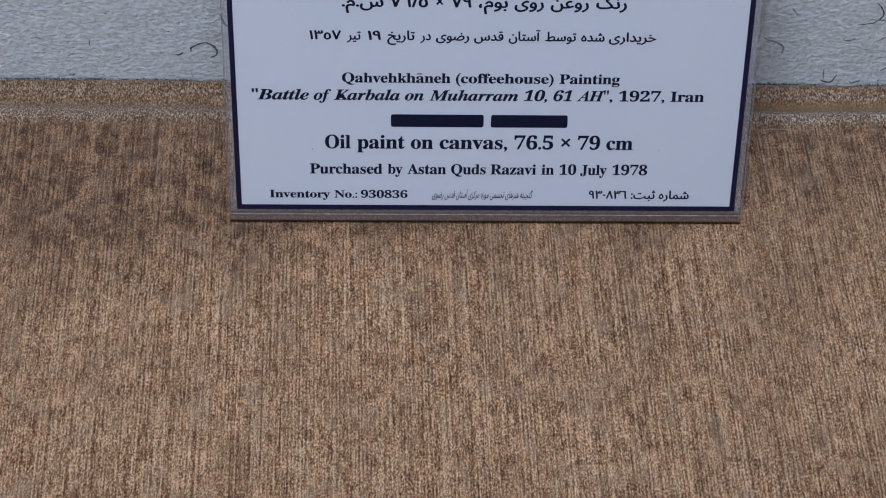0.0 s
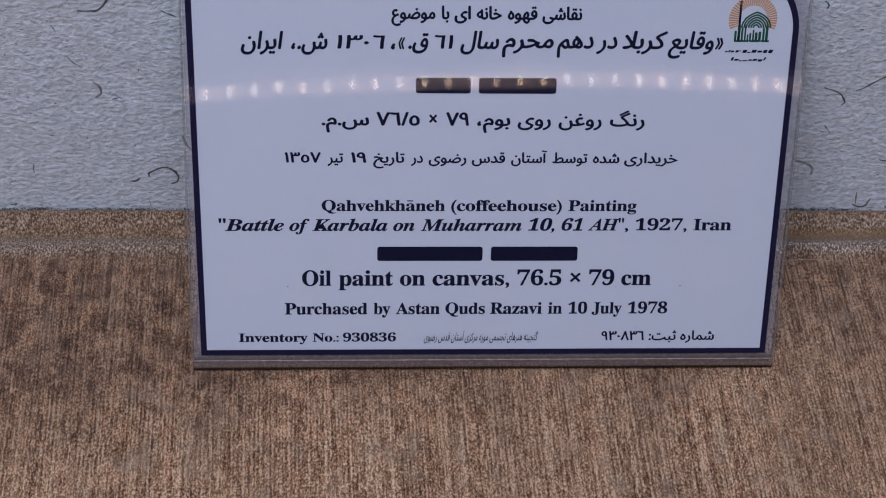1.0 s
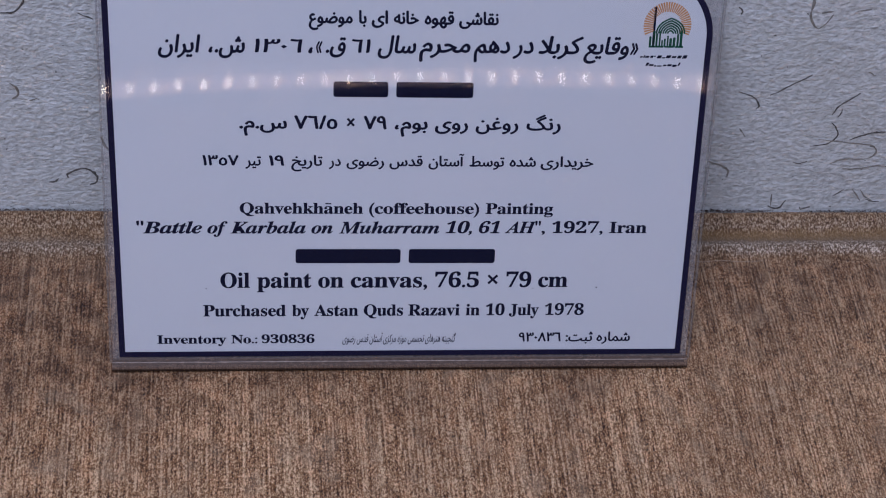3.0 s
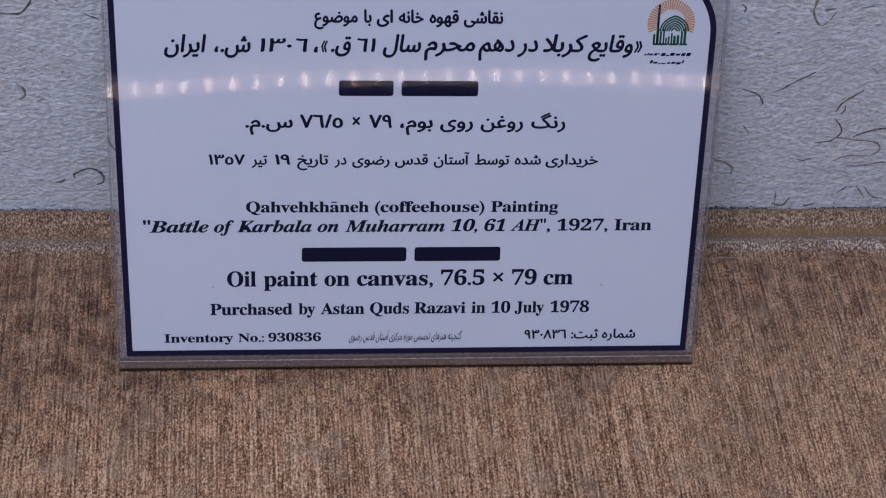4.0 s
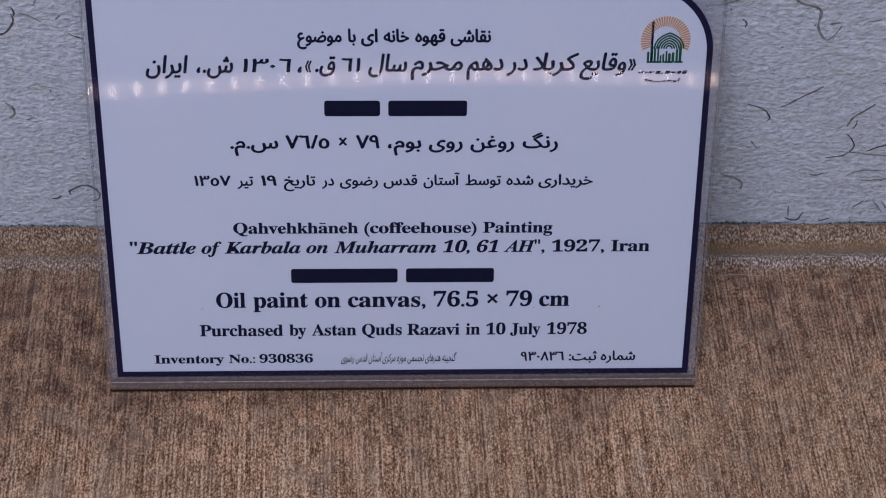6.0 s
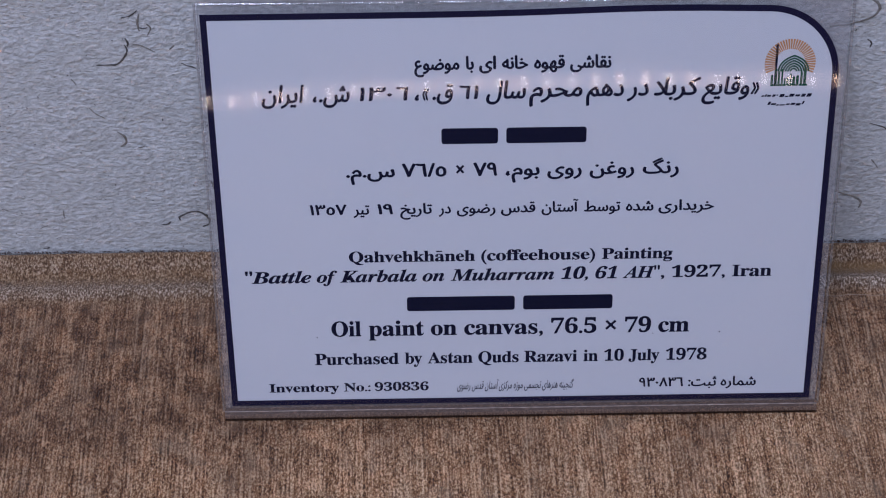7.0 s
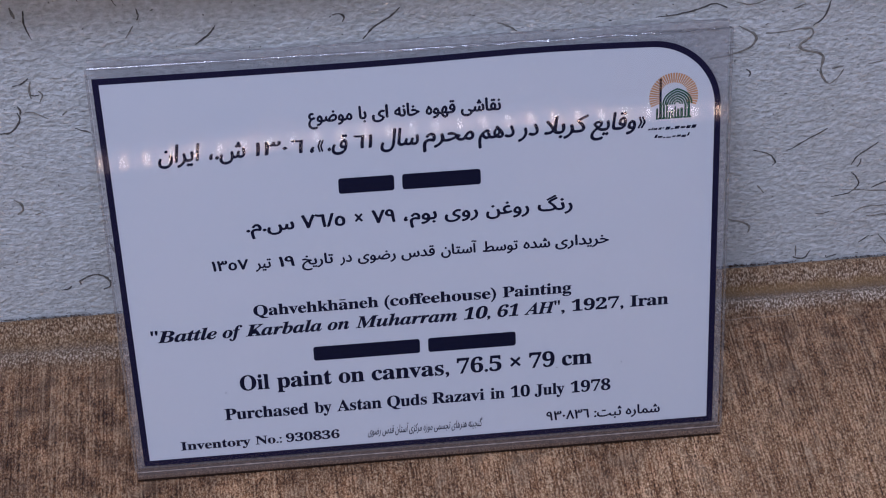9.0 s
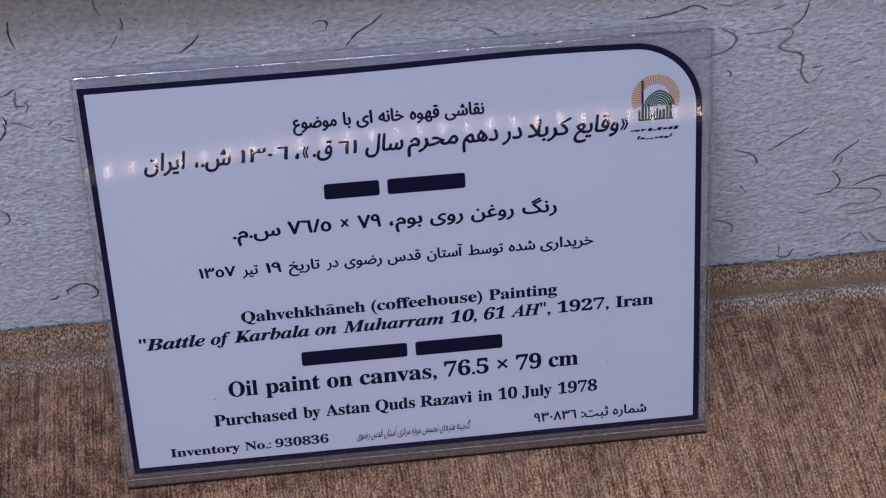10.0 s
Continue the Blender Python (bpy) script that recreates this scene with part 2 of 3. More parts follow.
def box(bm, x0, x1, y0, y1, z0, z1, bevel=0.0):
    made = bmesh.ops.create_cube(bm, size=1.0, matrix=Matrix.LocRotScale(((x0 + x1) / 2, (y0 + y1) / 2, (z0 + z1) / 2), None, (x1 - x0, y1 - y0, z1 - z0)))
    if bevel:
        edges = list({e for v in made["verts"] for e in v.link_edges})
        bmesh.ops.bevel(bm, geom=edges, offset=bevel, segments=2, affect="EDGES", profile=0.5)
    return bm


def boxed(*size):
    return box(bmesh.new(), *size)


def grid(xs, zs, place):
    """A sheet over the values xs and zs, each point laid by place(x, z)."""
    bm = bmesh.new()
    rows = [[bm.verts.new(place(x, z)) for x in xs] for z in zs]
    for a, b in zip(rows, rows[1:]):
        for i in range(len(xs) - 1):
            bm.faces.new((a[i], a[i + 1], b[i + 1], b[i]))
    return bm


def outline(bm, points, y, holes=()):
    """A flat filled shape in the card's plane, seen from -y."""
    edges = []
    for loop in (points, *holes):
        vs = [bm.verts.new((x, y, z)) for x, z in loop]
        edges += [bm.edges.new((a, b)) for a, b in zip(vs, vs[1:] + vs[:1])]
    bmesh.ops.triangle_fill(bm, use_beauty=True, edges=edges, normal=(0, -1, 0))
    return bm


def steps(a, b, n):
    return [a + (b - a) * i / n for i in range(n + 1)]


# ---- structure: ledge, back wall, room ----
WALL_Y = 0.0776
LEAN = 27.2


def rise(u):
    return 0.5 + 0.5 * math.tanh(u / 2)


def ledge_height(x, y):
    """Flat cloth with two soft rolls where it is tucked against the wall."""
    fade = 0.55 + 0.45 * rise(x * 25)
    z = 0.0026 * math.exp(-((y - 0.0590) / 0.0034) ** 2) * fade
    z += 0.0046 * rise((y - 0.0705) / 0.0012)
    z -= 0.0010 * math.exp(-((y - 0.0660) / 0.0028) ** 2) * fade
    z -= 0.0045 * rise((y - 0.0757) / 0.0003)
    z += 0.0005 * noise.noise((x * 22, y * 30, 0.3)) + 0.00025 * noise.noise((x * 90, y * 60, 4.1))
    return z


def make_ledge():
    ys = steps(-0.329, -0.14, 11) + steps(-0.14, 0.048, 94)[1:] + steps(0.048, WALL_Y - 0.0002, 52)[1:]
    xs = steps(-0.9, -0.22, 17) + steps(-0.22, 0.26, 160)[1:] + steps(0.26, 0.9, 16)[1:]
    bm = grid(xs, ys, lambda x, y: (x, y, ledge_height(x, y)))
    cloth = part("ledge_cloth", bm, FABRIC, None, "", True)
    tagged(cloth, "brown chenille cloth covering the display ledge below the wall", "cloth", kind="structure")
    body = part("display_ledge", boxed(-0.9, 0.9, -0.328, WALL_Y - 0.0005, -0.9, -0.0022), WOOD)
    tagged(body, "dark wooden plinth under the cloth-covered display ledge", "plinth", kind="structure")
    make_rail()
    return cloth


def make_rail():
    rail = part("front_rail", boxed(-0.9, 0.9, -0.385, -0.3297, -0.9, 0.19, 0.003), WOOD)
    tagged(rail, "dark wooden front rail of the display ledge", "rail", kind="structure")


def paper_depth(x, z):
    """How far out the crumpled paper face lies."""
    a = noise.noise((x * 190 + 0.8 * noise.noise((x * 60, z * 60, 7)), z * 260, 1.7))
    b = noise.noise((x * 420, z * 600, 5.2))
    c = noise.noise((x * 40, z * 50, 9.1))
    return WALL_Y - 0.0013 + 0.00022 * a + 0.00022 * b + 0.0004 * c


def make_wall():
    wall = part("wall_back", boxed(-2.0, 2.0, WALL_Y, WALL_Y + 0.12, -0.9, 2.1), PAPER_WALL)
    paper = grid(steps(-0.25, 0.25, 420), steps(-0.004, 0.215, 220), lambda x, z: (x, paper_depth(x, z), z))
    part("paper_sheet", paper, PAPER_WALL, wall, "rough handmade paper", True)
    return tagged(wall, "white handmade paper wall with dark plant fibres", "wall", kind="structure")


def fibre(*points, width=0.42, material=None):
    """A plant fibre pressed into the paper, through the given points (mm along and up the wall)."""
    ctrl = [Vector((x / 1000, z / 1000)) for x, z in points]
    ctrl = [2 * ctrl[0] - ctrl[1], *ctrl, 2 * ctrl[-1] - ctrl[-2]]
    path = []
    for a, b, c, d in zip(ctrl, ctrl[1:], ctrl[2:], ctrl[3:]):
        for k in range(7):
            t = k / 7
            path.append(0.5 * (2 * b + (c - a) * t + (2 * a - 5 * b + 4 * c - d) * t * t + (3 * b - 3 * c + d - a) * t ** 3))
    path.append(ctrl[-2])
    bm, rings, n = bmesh.new(), [], len(path)
    for i, p in enumerate(path):
        way = (path[min(i + 1, n - 1)] - path[max(i - 1, 0)]).normalized()
        side = Vector((-way.y, way.x))
        p = p + side * 0.0002 * noise.noise((i * 0.6, points[0][0], 3))
        w = width / 1150 * (0.45 + 0.55 * math.sin(math.pi * min(1, (i + 0.6) / n))) * (0.8 + 0.6 * noise.noise((i * 0.5, points[0][1], 8)))
        y = paper_depth(p.x, p.y)
        sunk = -0.00006 + 0.00014 * noise.noise((i * 0.35, points[0][0], 1))
        rings.append([bm.verts.new((p.x + side.x * u * w, y + h + sunk, p.y + side.y * u * w)) for u, h in ((-1, 0.0001), (-0.6, -0.00012), (0.6, -0.00012), (1, 0.0001))])
    for a, b in zip(rings, rings[1:]):
        for i in range(3):
            bm.faces.new((a[i], a[i + 1], b[i + 1], b[i]))
    part("fibre", bm, material or FIBRE, WALL, "", True)


def make_fibres():
    pale = dict(material=FIBRE_PALE)
    fibre((122.1, 132.5), (129.0, 132.7), (137.0, 133.6), (139.0, 130.3), (135.5, 126.0), (136.8, 123.2), (144.3, 119.8), (145.2, 111.5), (149.0, 105.5), (151.8, 108.1), (153.5, 112.5), width=0.75, **pale)
    fibre((112.0, 136.8), (118.7, 131.5), (117.5, 126.3), (110.6, 122.8), (103.8, 121.6), width=0.8, **pale)
    fibre((82.5, 143.2), (92.1, 144.2), (97.7, 145.8), (102.3, 147.4), (106.8, 145.5), width=0.6)
    fibre((28.6, 145.3), (31.7, 144.0), (35.4, 141.3), width=0.6, **pale)
    fibre((111.1, 147.2), (114.3, 146.2), (119.0, 147.6), (124.0, 150.5), **pale)
    fibre((117.8, 115.1), (119.6, 113.3), (119.3, 111.3), width=0.5)
    fibre((-71.9, 144.0), (-66.9, 148.4), (-64.6, 152.2), width=0.6)
    fibre((-16.4, 142.0), (-12.8, 146.8), (-7.1, 151.3), (-3.9, 155.1), width=0.6)
    fibre((-26.2, 153.5), (-23.6, 153.6), (-22.4, 152.0), (-23.0, 150.0), width=0.5)
    fibre((-128.9, 165.3), (-128.0, 160.4), width=0.8, **pale)
    fibre((-124.7, 163.7), (-125.4, 157.7), (-124.2, 150.9), width=0.5)
    fibre((-134.1, 130.3), (-131.0, 131.2), (-128.3, 133.8))
    fibre((-134.3, 120.9), (-133.6, 119.0), (-133.9, 116.8), width=0.6)
    fibre((-126.5, 122.0), (-125.0, 125.2), (-126.0, 127.5), **pale)
    fibre((142.6, 146.6), (141.6, 138.5), (138.4, 134.6), width=0.5)
    fibre((-89.2, 161.5), (-88.8, 158.3), (-89.4, 156.6))
    fibre((164.3, 46.6), (177.4, 44.4), (187.0, 42.9), (189.8, 38.7), (186.7, 35.4), (177.5, 35.3), (172.4, 32.6), width=0.6, **pale)
    fibre((178.3, 29.7), (183.7, 29.4), (192.6, 31.1), (196.7, 30.5), width=0.6, **pale)
    fibre((139.5, 70.6), (146.9, 76.7), (153.3, 81.8), width=0.55)
    fibre((126.8, 72.2), (133.1, 69.6), (136.3, 65.1), (135.6, 63.0), width=0.5)
    fibre((131.3, 52.6), (134.5, 47.9), width=0.4, **pale)
    fibre((122.6, 33.8), (128.3, 31.0), (131.9, 27.6), (132.2, 24.4), width=0.85, **pale)
    fibre((157.2, 33.2), (160.0, 32.6), (162.8, 34.2))
    fibre((178.7, 12.9), (182.4, 16.8))
    fibre((189.4, 16.9), (192.0, 12.9), (196.1, 9.9), **pale)
    fibre((152.8, 7.0), (155.4, 5.2), (157.9, 5.6), (159.6, 10.5), width=0.7)
    fibre((166.9, 4.6), (170.8, 6.3), width=0.6)
    fibre((166.5, 60.2), (167.6, 64.5), (171.0, 68.6), (174.5, 72.2), width=0.55)
    fibre((167.1, 56.1), (169.7, 53.0), (171.6, 48.3), (168.3, 44.0), (161.8, 42.7), width=0.5)
    fibre((177.0, 46.1), (180.9, 48.3), (186.0, 50.6), (190.9, 51.0), width=0.65)
    fibre((-145.9, 107.8), (-141.9, 107.9), (-138.0, 108.9), (-134.6, 114.2), (-134.8, 118.0), width=0.6)
    fibre((-144.2, 73.3), (-142.0, 71.0), (-141.8, 67.6), (-144.1, 65.2), width=0.7, **pale)
    fibre((-127.8, 22.6), (-127.5, 24.9), (-121.9, 27.6), (-118.2, 25.6), (-116.8, 22.4), (-117.4, 19.4), (-119.8, 18.2), width=0.75)
    fibre((-135.4, 20.0), (-133.0, 20.4), (-131.4, 22.0), width=0.6)
    fibre((-113.6, 45.6), (-112.6, 41.0), (-110.9, 37.6), width=0.7, **pale)
    fibre((-116.9, 108.0), (-111.9, 105.5), width=0.5)
    fibre((-132.0, 118.0), (-129.0, 117.0), (-125.0, 114.0), width=0.45, **pale)
    fibre((-120.0, 115.0), (-118.0, 117.0), width=0.5, **pale)
    fibre((-91.0, 154.0), (-94.0, 149.0), width=0.4, **pale)
    fibre((-128.0, 132.0), (-129.0, 128.0), (-129.0, 124.0), width=0.6, **pale)
    fibre((149.0, 113.0), (153.0, 114.0), width=0.6, **pale)
    fibre((130.0, 143.0), (134.0, 145.0), width=0.5, **pale)
    fibre((162.0, 114.0), (167.0, 115.0), width=0.45, **pale)
    fibre((186.0, 17.0), (191.0, 10.0), width=0.5, **pale)
    fibre((153.0, 14.0), (154.0, 7.0), width=0.5, **pale)
    random.seed(11)
    for _ in range(46):
        x, z = random.uniform(-210, 215), random.uniform(6, 168)
        if -125 < x < 200 and random.random() < 0.55:
            continue
        turn, size, bend = random.uniform(0, 6.28), random.uniform(1.2, 4.2), random.uniform(-0.7, 0.7)
        mid = (x + size * math.cos(turn), z + size * math.sin(turn))
        fibre((x, z), mid, (mid[0] + size * math.cos(turn + bend), mid[1] + size * math.sin(turn + bend)), width=random.uniform(0.22, 0.4), material=random.choice((FIBRE, FIBRE_PALE)))
    bm = bmesh.new()
    for k in range(560):
        x, z, r = random.uniform(-0.22, 0.22), random.uniform(0.004, 0.175), random.uniform(0.00008, 0.00028)
        if k < 50:
            z, r = 0.0028 + 0.004 * random.random() ** 2, r * 1.5
        y, turn, long = paper_depth(x, z) - 0.00008, random.uniform(0, 3.14), random.uniform(1, 3.2)
        loop = []
        for k in range(5):
            a = 6.283 * k / 5
            u, v = r * long * math.cos(a), r * math.sin(a)
            loop.append(bm.verts.new((x + u * math.cos(turn) - v * math.sin(turn), y, z + u * math.sin(turn) + v * math.cos(turn))))
        bm.faces.new(loop)
    tagged(part("fleck", bm, FIBRE, WALL, "tiny dark flecks in the paper"), kind="stuff")


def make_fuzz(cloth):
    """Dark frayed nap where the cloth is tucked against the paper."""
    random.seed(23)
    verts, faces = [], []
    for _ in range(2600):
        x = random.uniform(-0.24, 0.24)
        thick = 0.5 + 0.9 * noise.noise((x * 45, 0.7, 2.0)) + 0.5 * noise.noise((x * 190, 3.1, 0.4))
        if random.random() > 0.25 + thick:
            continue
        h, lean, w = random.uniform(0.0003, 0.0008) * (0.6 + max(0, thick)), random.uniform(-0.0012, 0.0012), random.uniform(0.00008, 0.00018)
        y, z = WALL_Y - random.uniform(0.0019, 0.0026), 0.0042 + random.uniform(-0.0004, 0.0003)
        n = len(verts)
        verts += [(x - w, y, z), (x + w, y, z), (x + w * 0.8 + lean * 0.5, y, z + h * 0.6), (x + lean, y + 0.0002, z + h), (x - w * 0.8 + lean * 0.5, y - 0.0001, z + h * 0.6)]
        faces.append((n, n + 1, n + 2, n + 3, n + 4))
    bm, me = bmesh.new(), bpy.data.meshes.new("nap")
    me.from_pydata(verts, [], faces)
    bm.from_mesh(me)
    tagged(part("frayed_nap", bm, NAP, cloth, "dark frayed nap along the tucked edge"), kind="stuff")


def make_room():
    for name, size, material in (
        ("wall_left", (-2.12, -2.0, -3.6, WALL_Y + 0.12, -0.9, 2.1), PLASTER),
        ("wall_right", (2.0, 2.12, -3.6, WALL_Y + 0.12, -0.9, 2.1), PLASTER),
        ("wall_front", (-2.0, 2.0, -3.6, -3.48, -0.9, 2.1), PLASTER),
        ("floor", (-2.12, 2.12, -3.6, WALL_Y + 0.12, -1.0, -0.902), STONE),
        ("ceiling", (-2.12, 2.12, -3.6, WALL_Y + 0.12, 2.102, 2.2), CEILING),
    ):
        tagged(part(name, boxed(*size), material), "plain " + name.split("_")[0] + " of the gallery room", name.split("_")[0], kind="structure")


CLOTH = make_ledge()
make_fuzz(CLOTH)
WALL = make_wall()
make_fibres()
make_room()


# ---- the printed card ----
def shape_farsi(text):
    """Joins Persian letters and lays them out from right to left."""
    four = dict(zip("بپتثجچحخسشصضطظعغفقکگلمنهی", (0xFE8F, 0xFB56, 0xFE95, 0xFE99, 0xFE9D, 0xFB7A, 0xFEA1, 0xFEA5, 0xFEB1, 0xFEB5, 0xFEB9, 0xFEBD, 0xFEC1, 0xFEC5, 0xFEC9, 0xFECD, 0xFED1, 0xFED5, 0xFB8E, 0xFB92, 0xFEDD, 0xFEE1, 0xFEE5, 0xFEE9, 0xFBFC)))
    two = dict(zip("اآدذرزژو", (0xFE8D, 0xFE81, 0xFEA9, 0xFEAB, 0xFEAD, 0xFEAF, 0xFB8A, 0xFEED)))
    text = text.replace("لا", "\uFEFB")
    shaped = []
    for i, ch in enumerate(text):
        before, after = text[i - 1] if i else " ", text[i + 1] if i + 1 < len(text) else " "
        joins = before in four
        if ch in four:
            on = after in four or after in two or after == "\uFEFB"
            shaped.append(chr(four[ch] + (3 if joins and on else 2 if on else 1 if joins else 0)))
        elif ch in two:
            shaped.append(chr(two[ch] + (1 if joins else 0)))
        elif ch == "\uFEFB":
            shaped.append(chr(0xFEFB + (1 if joins else 0)))
        else:
            shaped.append(ch)
    out, run = [], []
    for ch in reversed(shaped):
        if ch.isdigit() or (ch == "/" and run):
            run.insert(0, ch)
            continue
        out += run + [{"«": "»", "»": "«"}.get(ch, ch)]
        run = []
    return "".join(out + run)


def serif_forms(text, slanted=False):
    """Bold letters with serifs, from the font's mathematical alphabet."""
    big, small = (0x1D468, 0x1D482) if slanted else (0x1D400, 0x1D41A)
    out = ""
    for ch in text:
        if "A" <= ch <= "Z":
            out += chr(big + ord(ch) - 65)
        elif "a" <= ch <= "z":
            out += chr(small + ord(ch) - 97)
        elif "0" <= ch <= "9":
            out += chr(0x1D7CE + ord(ch) - 48)
        else:
            out += ch
    return out


def text_mesh(body, shear=0.0, spacing=0.96):
    data = bpy.data.curves.new("writing", "FONT")
    data.body, data.shear, data.resolution_u, data.space_character, data.offset = body, shear, 3, spacing, 0.011
    ob = new("writing", data)
    me = bpy.data.meshes.new_from_object(ob.evaluated_get(bpy.context.evaluated_depsgraph_get()))
    bpy.data.objects.remove(ob)
    return me


def script_mesh(body, shear):
    """Joined script, whose letters overlap: the curves are triangulated and what lies inside them is kept."""
    data = bpy.data.curves.new("writing", "FONT")
    data.body, data.shear = body, shear
    ob = new("writing", data)
    curve = ob.to_curve(bpy.context.evaluated_depsgraph_get())
    verts, edges, loops = [], [], []
    for spline in curve.splines:
        pts = list(spline.bezier_points)
        loop = []
        for p, q in zip(pts, pts[1:] + pts[:1]):
            straight = (p.handle_right - p.co).length + (q.handle_left - q.co).length < 1e-5
            run = [p.co] if straight else geometry.interpolate_bezier(p.co, p.handle_right, q.handle_left, q.co, 5)[:-1]
            loop += [Vector((c.x, c.y)) for c in run]
        if len(loop) > 2:
            first = len(verts)
            verts += loop
            edges += [(first + k, first + (k + 1) % len(loop)) for k in range(len(loop))]
            loops.append(np.array(loop))
    ob.to_curve_clear()
    bpy.data.objects.remove(ob)
    co, _, faces, *_ = geometry.delaunay_2d_cdt(verts, edges, [], 1, 1e-6)
    flat = np.array(co)
    mid = np.array([flat[list(f)].mean(0) for f in faces])
    wound = np.zeros(len(mid))
    for loop in loops:
        a, b = loop, np.roll(loop, -1, 0)
        side = (b[None, :, 0] - a[None, :, 0]) * (mid[:, None, 1] - a[None, :, 1]) - (mid[:, None, 0] - a[None, :, 0]) * (b[None, :, 1] - a[None, :, 1])
        up = (a[None, :, 1] <= mid[:, None, 1]) & (b[None, :, 1] > mid[:, None, 1]) & (side > 0)
        down = (a[None, :, 1] > mid[:, None, 1]) & (b[None, :, 1] <= mid[:, None, 1]) & (side < 0)
        wound += up.sum(1) - down.sum(1)
    me = bpy.data.meshes.new("writing")
    me.from_pydata([(x, y, 0) for x, y in co], [], [f for f, w in zip(faces, wound) if w])
    return me


def print_line(words, parent, base=0.0, height=0.0, box_fit=None, bold=0.0, shear=0.0, script=False, slanted=False):
    """A printed line of words, each between two places along the card (mm): letters stand on base with capitals of the given height,
    or the line fills the heights of box_fit. Script is thickened by printing it a little shifted."""
    made = [script_mesh(shape_farsi(w), shear) if script else text_mesh(serif_forms(w, slanted), shear) for w, *_ in words]
    boxes = [np.array([v.co[:2] for v in me.vertices]) for me in made]
    low, high = min(b[:, 1].min() for b in boxes), max(b[:, 1].max() for b in boxes)
    if box_fit:
        sz = (box_fit[1] - box_fit[0]) / (high - low + 1.4 * bold)
        z0 = box_fit[0] - (low - 0.7 * bold) * sz
    else:
        sz, z0 = height / 0.68, base
    bm = bmesh.new()
    for me, box_, (_, x0, x1, *more) in zip(made, boxes, words):
        drop, size = more or (0.0, 1.0)
        left, right = box_[:, 0].min() - bold, box_[:, 0].max() + bold
        sx = (x1 - x0) / (right - left)
        fat = bold if size == 1.0 else 0.65 * bold
        for n, (dx, dy) in enumerate([(0, 0)] + ([(fat, 0), (-fat, 0), (0, 0.7 * fat), (0, -0.7 * fat)] if bold else [])):
            copy = me.copy()
            for v in copy.vertices:
                x, y = v.co[0] + dx, v.co[1] + dy
                v.co = ((x0 + (x - left) * sx) / 1000, -0.00008 - n * 0.000004, (z0 + drop + y * sz * size) / 1000)
            bm.from_mesh(copy)
            bpy.data.meshes.remove(copy)
        bpy.data.meshes.remove(me)
    return part("text_line", bm, INK, parent)


def bars(name, spans, z0, z1, parent, slant=0.0, material=None):
    """Plain bars in place of words (mm)."""
    for a, b in spans:
        bm = bmesh.new()
        r = min((z1 - z0) * 0.16, (b - a) * 0.4)
        loop = []
        for cx, cz, start in ((b - r, z1 - r, 0), (a + r, z1 - r, 90), (a + r, z0 + r, 180), (b - r, z0 + r, 270)):
            for k in range(4):
                w = radians(start + 30 * k)
                x, z = cx + r * math.cos(w), cz + r * math.sin(w)
                loop.append(((x + slant * (z - z0)) / 1000, z / 1000))
        part(name, outline(bm, loop, -0.00008), material or INK, parent)


def rounded_top(x0, x1, z0, z1, r):
    """A card outline with square corners but for the rounded top right one, cut a little out of true (mm to m)."""
    loop = [(x0, z0), (x1, z0)]
    loop += [(x1 - r + r * math.cos(radians(a)), z1 - r + r * math.sin(radians(a))) for a in steps(0, 90, 20)]
    loop += [(x, z1) for x in steps(x1 - r, x0, 16)[1:]]
    trued = []
    for x, z in loop:
        up = max(0.0, z / 143.7)
        x -= 1.6 * up * max(0.0, 1 - x / 120)
        z += up * (1.3 * math.exp(-((x - 150) / 42) ** 2) - 0.35)
        trued.append((x / 1000, z / 1000))
    return trued


LABEL_POSE = pose(-0.1029, 0.0038, 0.0075, -LEAN, 0, 0.00)


